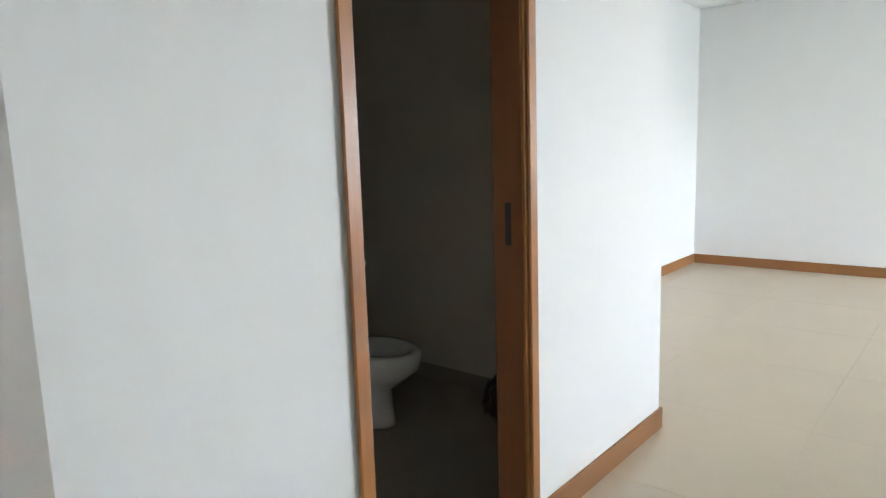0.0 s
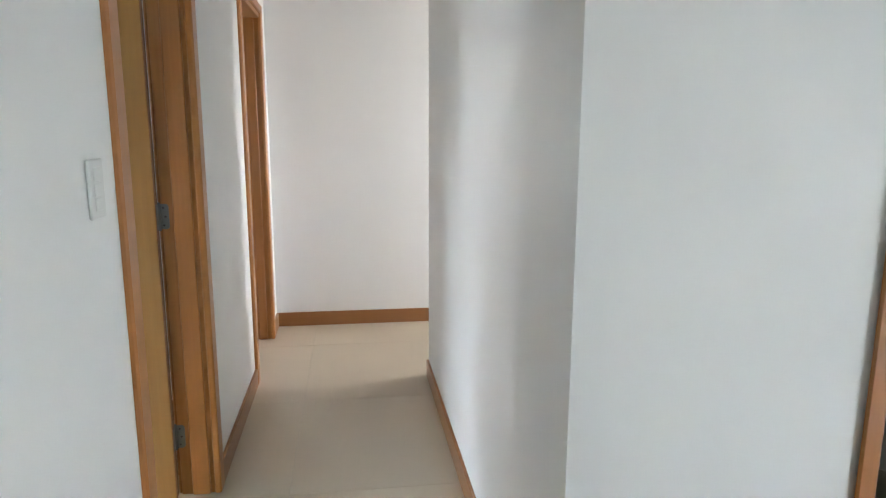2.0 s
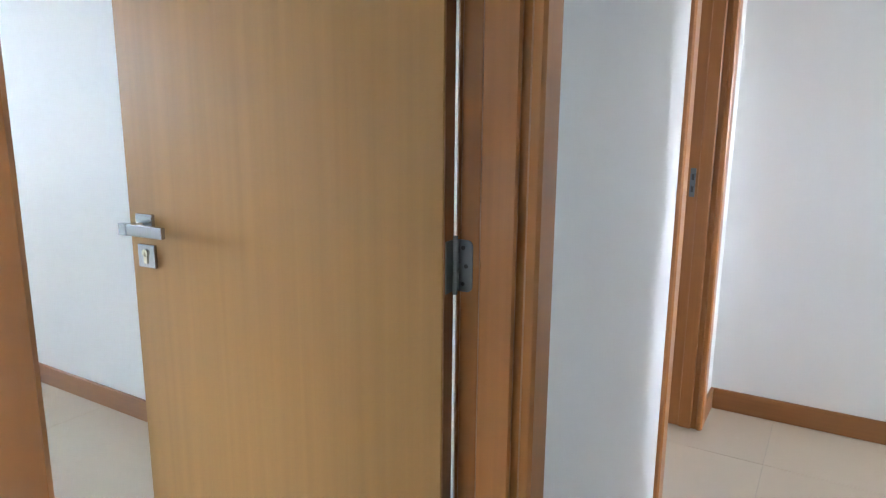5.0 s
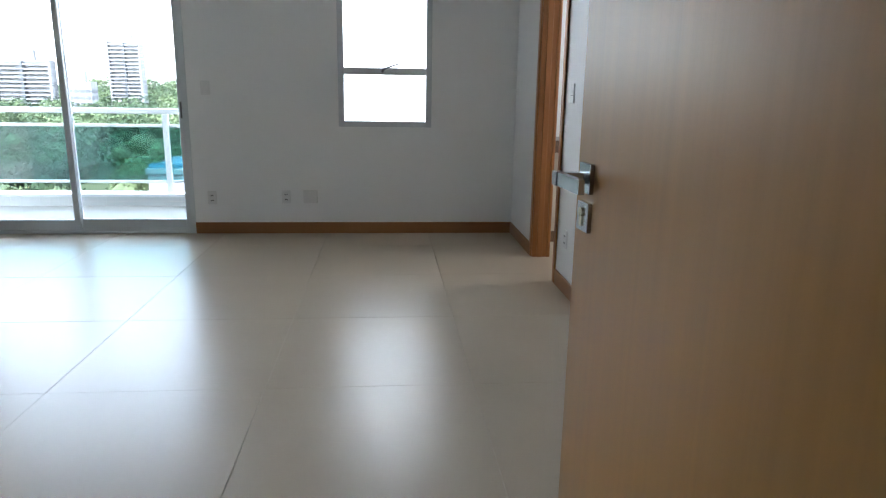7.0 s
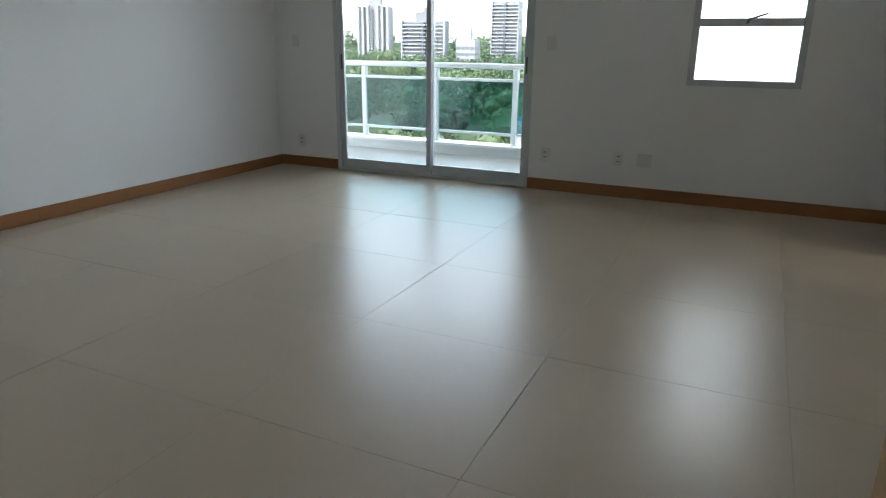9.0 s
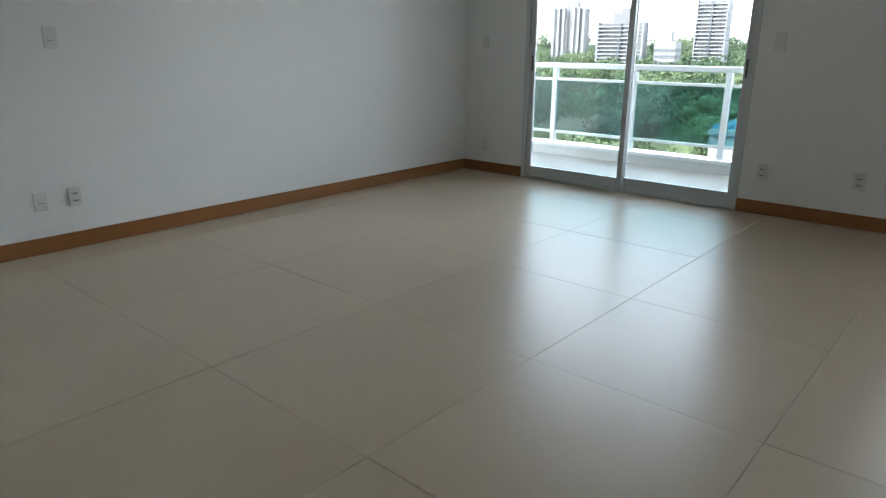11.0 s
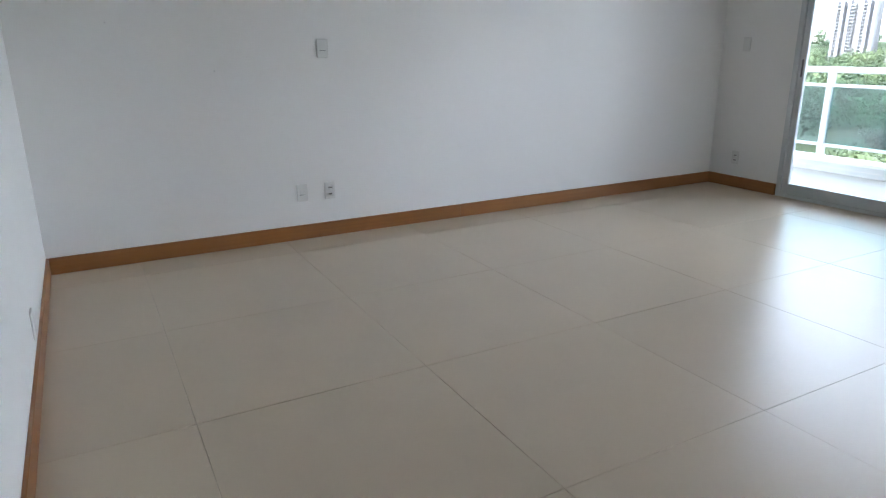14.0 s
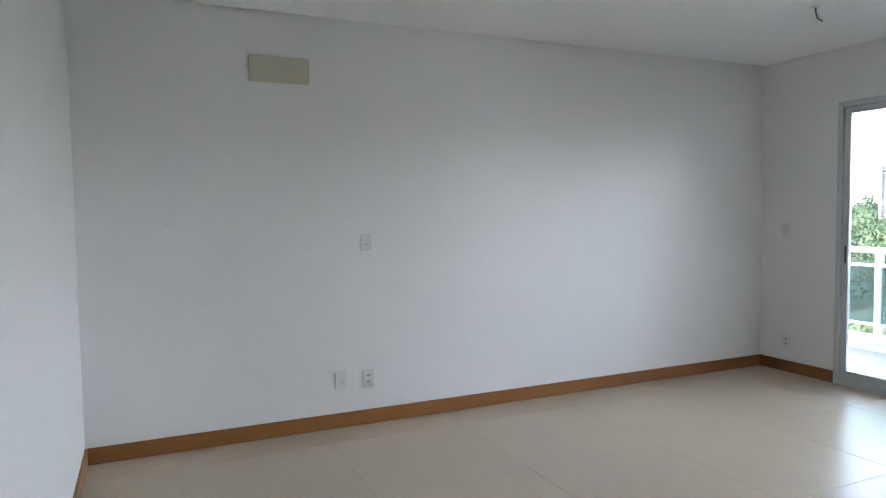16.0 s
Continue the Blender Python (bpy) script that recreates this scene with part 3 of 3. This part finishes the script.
# ---------------------------------------------------------------- balcony
BXR = -7.30
structure("balcony_slab_above", boxes((-6.6, XW - 0.15, -6.4, 1.2, 2.72, 2.9)), CEIL, "white underside of the balcony above", "ceiling")
structure("balcony_floor", boxes((BXR - 0.12, XW - 0.15, -6.4, 1.2, -0.2, -0.02)), BALC, "pale tiled balcony floor", "floor")
kerb = structure("balcony_kerb", boxes((BXR - 0.10, BXR + 0.10, -6.4, 1.2, -0.02, 0.085)), GROUT, "low white-tiled kerb under the balcony rail", "kerb")
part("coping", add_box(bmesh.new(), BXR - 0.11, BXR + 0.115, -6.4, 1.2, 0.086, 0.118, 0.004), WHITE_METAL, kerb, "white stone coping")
bm = bmesh.new()
y = -6.39
while y < 1.15:
    for z in (-0.018, 0.034):
        add_box(bm, BXR + 0.1005, BXR + 0.104, y, y + 0.098, z, z + 0.049)
    y += 0.1
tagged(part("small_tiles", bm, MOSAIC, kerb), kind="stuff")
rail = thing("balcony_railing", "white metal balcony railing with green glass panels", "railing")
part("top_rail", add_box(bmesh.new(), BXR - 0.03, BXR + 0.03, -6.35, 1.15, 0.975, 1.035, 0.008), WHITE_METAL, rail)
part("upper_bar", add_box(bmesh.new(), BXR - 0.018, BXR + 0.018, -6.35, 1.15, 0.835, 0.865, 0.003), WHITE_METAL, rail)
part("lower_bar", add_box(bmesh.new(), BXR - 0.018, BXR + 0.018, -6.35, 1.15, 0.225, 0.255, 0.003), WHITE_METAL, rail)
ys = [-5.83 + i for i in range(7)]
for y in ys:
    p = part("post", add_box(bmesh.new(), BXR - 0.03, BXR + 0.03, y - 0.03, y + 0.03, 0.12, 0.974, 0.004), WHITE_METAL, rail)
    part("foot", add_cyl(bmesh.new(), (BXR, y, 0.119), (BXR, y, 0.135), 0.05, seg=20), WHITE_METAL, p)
for y0, y1 in zip(ys, ys[1:]):
    g = part("glass_panel", boxes((BXR - 0.004, BXR + 0.004, y0 + 0.032, y1 - 0.032, 0.256, 0.834)), GREEN_GLASS, rail, "green tinted glass panel")
    g.visible_shadow = False

# ---------------------------------------------------------------- outside
GZ = -15.0
bm = bmesh.new()
def hill(x, y):
    d = -x
    ridge = max(0.0, min(1.0, (d - 340) / 70)) * (8.0 + 5.0 * noise.noise((y / 28, 3.0, 0)))
    return GZ + max(0.0, min(1.0, (d - 90) / 260)) ** 1.1 * 8.5 + ridge + 2.0 * noise.noise((x / 40, y / 40, 0))
grid = [[bm.verts.new((x, y, hill(x, y) if x > -700 else hill(-700, y) - (-700 - x) * 0.02)) for y in [j * j * (1 if j > 0 else -1) * 4 for j in range(-24, 25)]] for x in [60, 0, -10, -20, -40, -60, -80, -100, -130, -160, -190, -220, -260, -300, -350, -420, -500, -650, -1000, -2500]]
for r, s in zip(grid, grid[1:]):
    for i in range(len(r) - 1):
        bm.faces.new((r[i], r[i + 1], s[i + 1], s[i]))
bmesh.ops.recalc_face_normals(bm, faces=bm.faces)
structure("ground", bm, GRASS, "green wooded ground rising into the distance", "ground")


def leaf_cloud(rng, blobs, count, size):
    """Small leaf quads scattered through blobs (x, y, z, r); returns verts and faces."""
    vs, fs = [], []
    w = np.array([b[3] ** 2 for b in blobs])
    for k in rng.choice(len(blobs), count, p=w / w.sum()):
        bx, by, bz, r = blobs[k]
        d = rng.normal(size=3)
        d /= np.linalg.norm(d)
        c = np.array((bx, by, bz)) + d * r * (0.72 + 0.38 * rng.random()) * np.array((1, 1, 0.8))
        u = rng.normal(size=3); u /= np.linalg.norm(u)
        v = np.cross(u, d + 0.4 * rng.normal(size=3)); v /= np.linalg.norm(v) + 1e-9
        s = size * (0.6 + 0.8 * rng.random())
        i = len(vs)
        vs += [tuple(c - u * s), tuple(c + v * s * 0.5), tuple(c + u * s), tuple(c - v * s * 0.5)]
        fs.append((i, i + 1, i + 2, i + 3))
    return vs, fs


def tree(seed, h, spread, mat, count=8500, size=0.17):
    rng = np.random.default_rng(seed)
    t = thing("tree", "leafy green broadleaf tree below the balcony", "tree", group="trees below the balcony")
    bm = bmesh.new()
    add_cyl(bm, (0, 0, 0), (0.1, 0.1, h * 0.45), 0.32, 0.2, 10)
    blobs = []
    for i in range(15):
        a, rr = rng.random() * 6.28, spread * math.sqrt(rng.random()) * 0.8
        z = h * (0.55 + 0.38 * rng.random()) - 0.12 * rr
        blobs.append((rr * math.cos(a), rr * math.sin(a), z, spread * (0.24 + 0.2 * rng.random())))
        if i < 9:
            add_cyl(bm, (0.1, 0.1, h * (0.3 + 0.15 * rng.random())), blobs[-1][:3], 0.13, 0.04, 7)
    part("trunk", bm, BARK, t)
    vs, fs = leaf_cloud(rng, blobs, count, size)
    me = bpy.data.meshes.new("crown")
    me.from_pydata(vs, [], fs)
    me.materials.append(mat)
    core = bmesh.new()
    core.from_mesh(me)
    for b in blobs:
        r = bmesh.ops.create_icosphere(core, subdivisions=2, radius=b[3] * 0.74, matrix=Matrix.Translation(b[:3]))
        for v in r["verts"]:
            v.co += Vector((noise.noise(v.co), noise.noise(v.co + Vector((9, 0, 0))), noise.noise(v.co + Vector((0, 9, 0))))) * 0.5
    core.to_mesh(me)
    core.free()
    cr = new("crown", me)
    cr.parent = t
    return t


kinds = [tree(3, 12.5, 5.0, LEAVES[1]), tree(5, 11.0, 4.6, LEAVES[0]), tree(8, 13.5, 5.4, LEAVES[2]), tree(11, 10.0, 4.0, LEAVES[0])]
rng = np.random.default_rng(4)
used = set()
for i in range(56):
    row = i // 14
    x = -30 - row * 16 - rng.random() * 9
    y = (i % 14 - 7.0 + rng.random() * 0.8) * (6.2 + row * 2.2) - 8 - row * 10
    k = int(rng.integers(0, 4))
    m = pose(x, y, hill(x, y) - 0.3 - (1.5 if row == 0 else 2.0), 0, 0, rng.random() * 360)
    if k not in used:
        used.add(k)
        kinds[k].matrix_basis = m
    else:
        copy_thing(kinds[k], m)

# far woods on the rising ground
for mat, seed in ((LEAVES[0], 1), (LEAVES[1], 2), (LEAVES[2], 3)):
    rng = np.random.default_rng(seed + 30)
    vs, fs = [], []
    for i in range(420):
        x = -92 - 345 * rng.random() ** 0.7
        y = (rng.random() - 0.5) * (-x) * 1.9 - 40
        r = 2.4 + 2.4 * rng.random()
        z = hill(x, y) + r * 0.9
        v, f = leaf_cloud(rng, [(x, y, z, r), (x + r * 0.6, y + r * 0.7, z - 0.5, r * 0.7), (x, y - r * 0.8, z - 0.8, r * 0.75)], 230, 0.55)
        o = len(vs)
        vs += v
        fs += [tuple(q + o for q in p) for p in f]
    me = bpy.data.meshes.new("woods")
    me.from_pydata(vs, [], fs)
    me.materials.append(mat)
    tagged(new("woods", me), "distant green treetops on a hillside", "woods", "", "stuff")


def tower(label, x, y0, y1, top, depth, mat, floors, bays, kind=0):
    """A block of flats whose front faces the balcony."""
    t = thing("apartment_building", label, "building", (x, (y0 + y1) / 2, 0))
    w, base = y1 - y0, GZ
    h2 = w / 2
    part("wall", add_box(bmesh.new(), -depth, 0, -h2, h2, base, top, 0.05), mat, t)
    part("roof", boxes((-depth * 0.7, -depth * 0.25, -h2 * 0.45, h2 * 0.4, top + 0.01, top + 4.0), (-depth * 0.9, -depth * 0.7, -h2 * 0.2, h2 * 0.2, top + 0.01, top + 6)), mat, t)
    step = (top + 2 - base) / floors
    bw = w / bays
    pane_me = mesh_of("window", boxes((-0.04, 0.06, -bw * 0.38, bw * 0.38, -step * 0.27, step * 0.27)), WINDOW_DARK)
    side_me = mesh_of("window", boxes((-depth * 0.08, depth * 0.08, -0.04, 0.05, -step * 0.25, step * 0.25)), WINDOW_DARK)
    slab_me = mesh_of("balcony", boxes((0, 1.4, -bw * 0.46, bw * 0.46, -0.1, 0.12), (1.3, 1.4, -bw * 0.46, bw * 0.46, 0.12, step * 0.3)), RENDER_WHITE)
    if kind == 1:
        for b in (0, 1, 2, 4, 5, 6):
            y = -h2 + w * b / bays
            part("pier", add_box(bmesh.new(), 0.01, 1.9, y - bw * 0.2, y + bw * 0.2, base, top + 0.6, 0.03), RENDER_WHITE, t)
    elif kind == 0:
        part("stair_core", add_box(bmesh.new(), 0.02, 1.8, -bw * 0.2, bw * 0.2, base, top - 0.6, 0.03), WINDOW_DARK, t, "dark glazed stair strip")
        for y in (-h2, h2):
            part("pier", add_box(bmesh.new(), 0.02, 1.75, y - bw * 0.12, y + bw * 0.12, base, top + 0.3, 0.03), RENDER_WHITE, t)
    for f in range(floors):
        z = base + f * step + 1.0
        if z + step > top:
            break
        for b in range(bays):
            mid = -h2 + w * (b + 0.5) / bays
            if not (kind == 1 and b == bays // 2):
                ob = new("window", pane_me)
                ob.parent, ob.location = t, (0.05, mid, z + step * 0.42)
            if kind == 0 or kind == 1 and b != bays // 2 and b % 2 == 0:
                ob = new("balcony", slab_me)
                ob.parent, ob.location = t, (0.2, mid, z)
        for b in range(3):
            ob = new("window", side_me)
            ob.parent, ob.location = t, (-depth * (0.2 + 0.3 * b), h2 + 0.05, z + step * 0.42)
    return t


tower("tall beige and white block of flats far off", -330, -206.8, -188.3, 20.2, 5, RENDER_BEIGE, 24, 6, 1)
tower("grey and white block of flats far off", -280, -152.3, -131.0, 11.0, 4, RENDER_GREY, 17, 7, 0)
tower("low white house among trees", -270, -121.4, -112.6, 3.0, 6, RENDER_WHITE, 8, 4, 2)
tower("tall pale balconied tower far off", -300, -116.3, -103.6, 20.0, 5, RENDER_WHITE, 24, 6, 0)
tower("white tower behind trees", -340, -92.4, -84.4, 6.3, 6, RENDER_WHITE, 22, 4, 0)

# low building with a blue sheet roof between the trees
lb = thing("low_building", "low white building with a blue sheet roof among trees", "building", (-60, -17.2, -1.3))
part("wall", add_box(bmesh.new(), -8, 0, -4.2, 3.6, GZ - 2, -4.9, 0.03), RENDER_WHITE, lb)
part("parapet", add_box(bmesh.new(), -0.3, 0.25, -4.3, 3.7, -4.9, -4.4, 0.03), RENDER_WHITE, lb)
bm = bmesh.new()
for k in range(14):
    y = -4.2 + k * 0.56
    add_box(bm, -8.1, -0.35, y, y + 0.40, -4.9, -4.1 + 0.05)
    add_box(bm, -8.1, -0.35, y + 0.40, y + 0.56, -4.9, -4.1)
part("roof", bm, BLUE_ROOF, lb, "blue ribbed sheet roof")

# ---------------------------------------------------------------- floor tiles
P = 0.905
cache = {}
rng = np.random.default_rng(2)
for i in range(-5, 13):
    for j in range(-7, 8):
        x0, x1 = max(XW, -2.435 + i * P), min(XR, -2.435 + (i + 1) * P)
        y0, y1 = max(YS, -1.870 + j * P), min(4.8, -1.870 + (j + 1) * P)
        if x1 - x0 < 0.01 or y1 - y0 < 0.01:
            continue
        key = (round(x1 - x0, 3), round(y1 - y0, 3))
        if key not in cache:
            bm = bmesh.new()
            g = 0.0006
            a, b = key[0] / 2 - g, key[1] / 2 - g
            c = 0.0012
            lo = [bm.verts.new((sx * a, sy * b, -0.0035)) for sx, sy in ((-1, -1), (1, -1), (1, 1), (-1, 1))]
            mi = [bm.verts.new((sx * a, sy * b, -c)) for sx, sy in ((-1, -1), (1, -1), (1, 1), (-1, 1))]
            hi = [bm.verts.new((sx * (a - c), sy * (b - c), 0)) for sx, sy in ((-1, -1), (1, -1), (1, 1), (-1, 1))]
            for p, q in ((lo, mi), (mi, hi)):
                for k in range(4):
                    bm.faces.new((p[k], p[(k + 1) % 4], q[(k + 1) % 4], q[k]))
            bm.faces.new(hi)
            cache[key] = mesh_of("tile", bm, TILE)
        ob = new("tile", cache[key])
        ob.parent = floor
        ob.matrix_basis = pose((x0 + x1) / 2, (y0 + y1) / 2, rng.uniform(-0.0006, 0.0), rng.uniform(-0.045, 0.045), rng.uniform(-0.045, 0.045), 0)
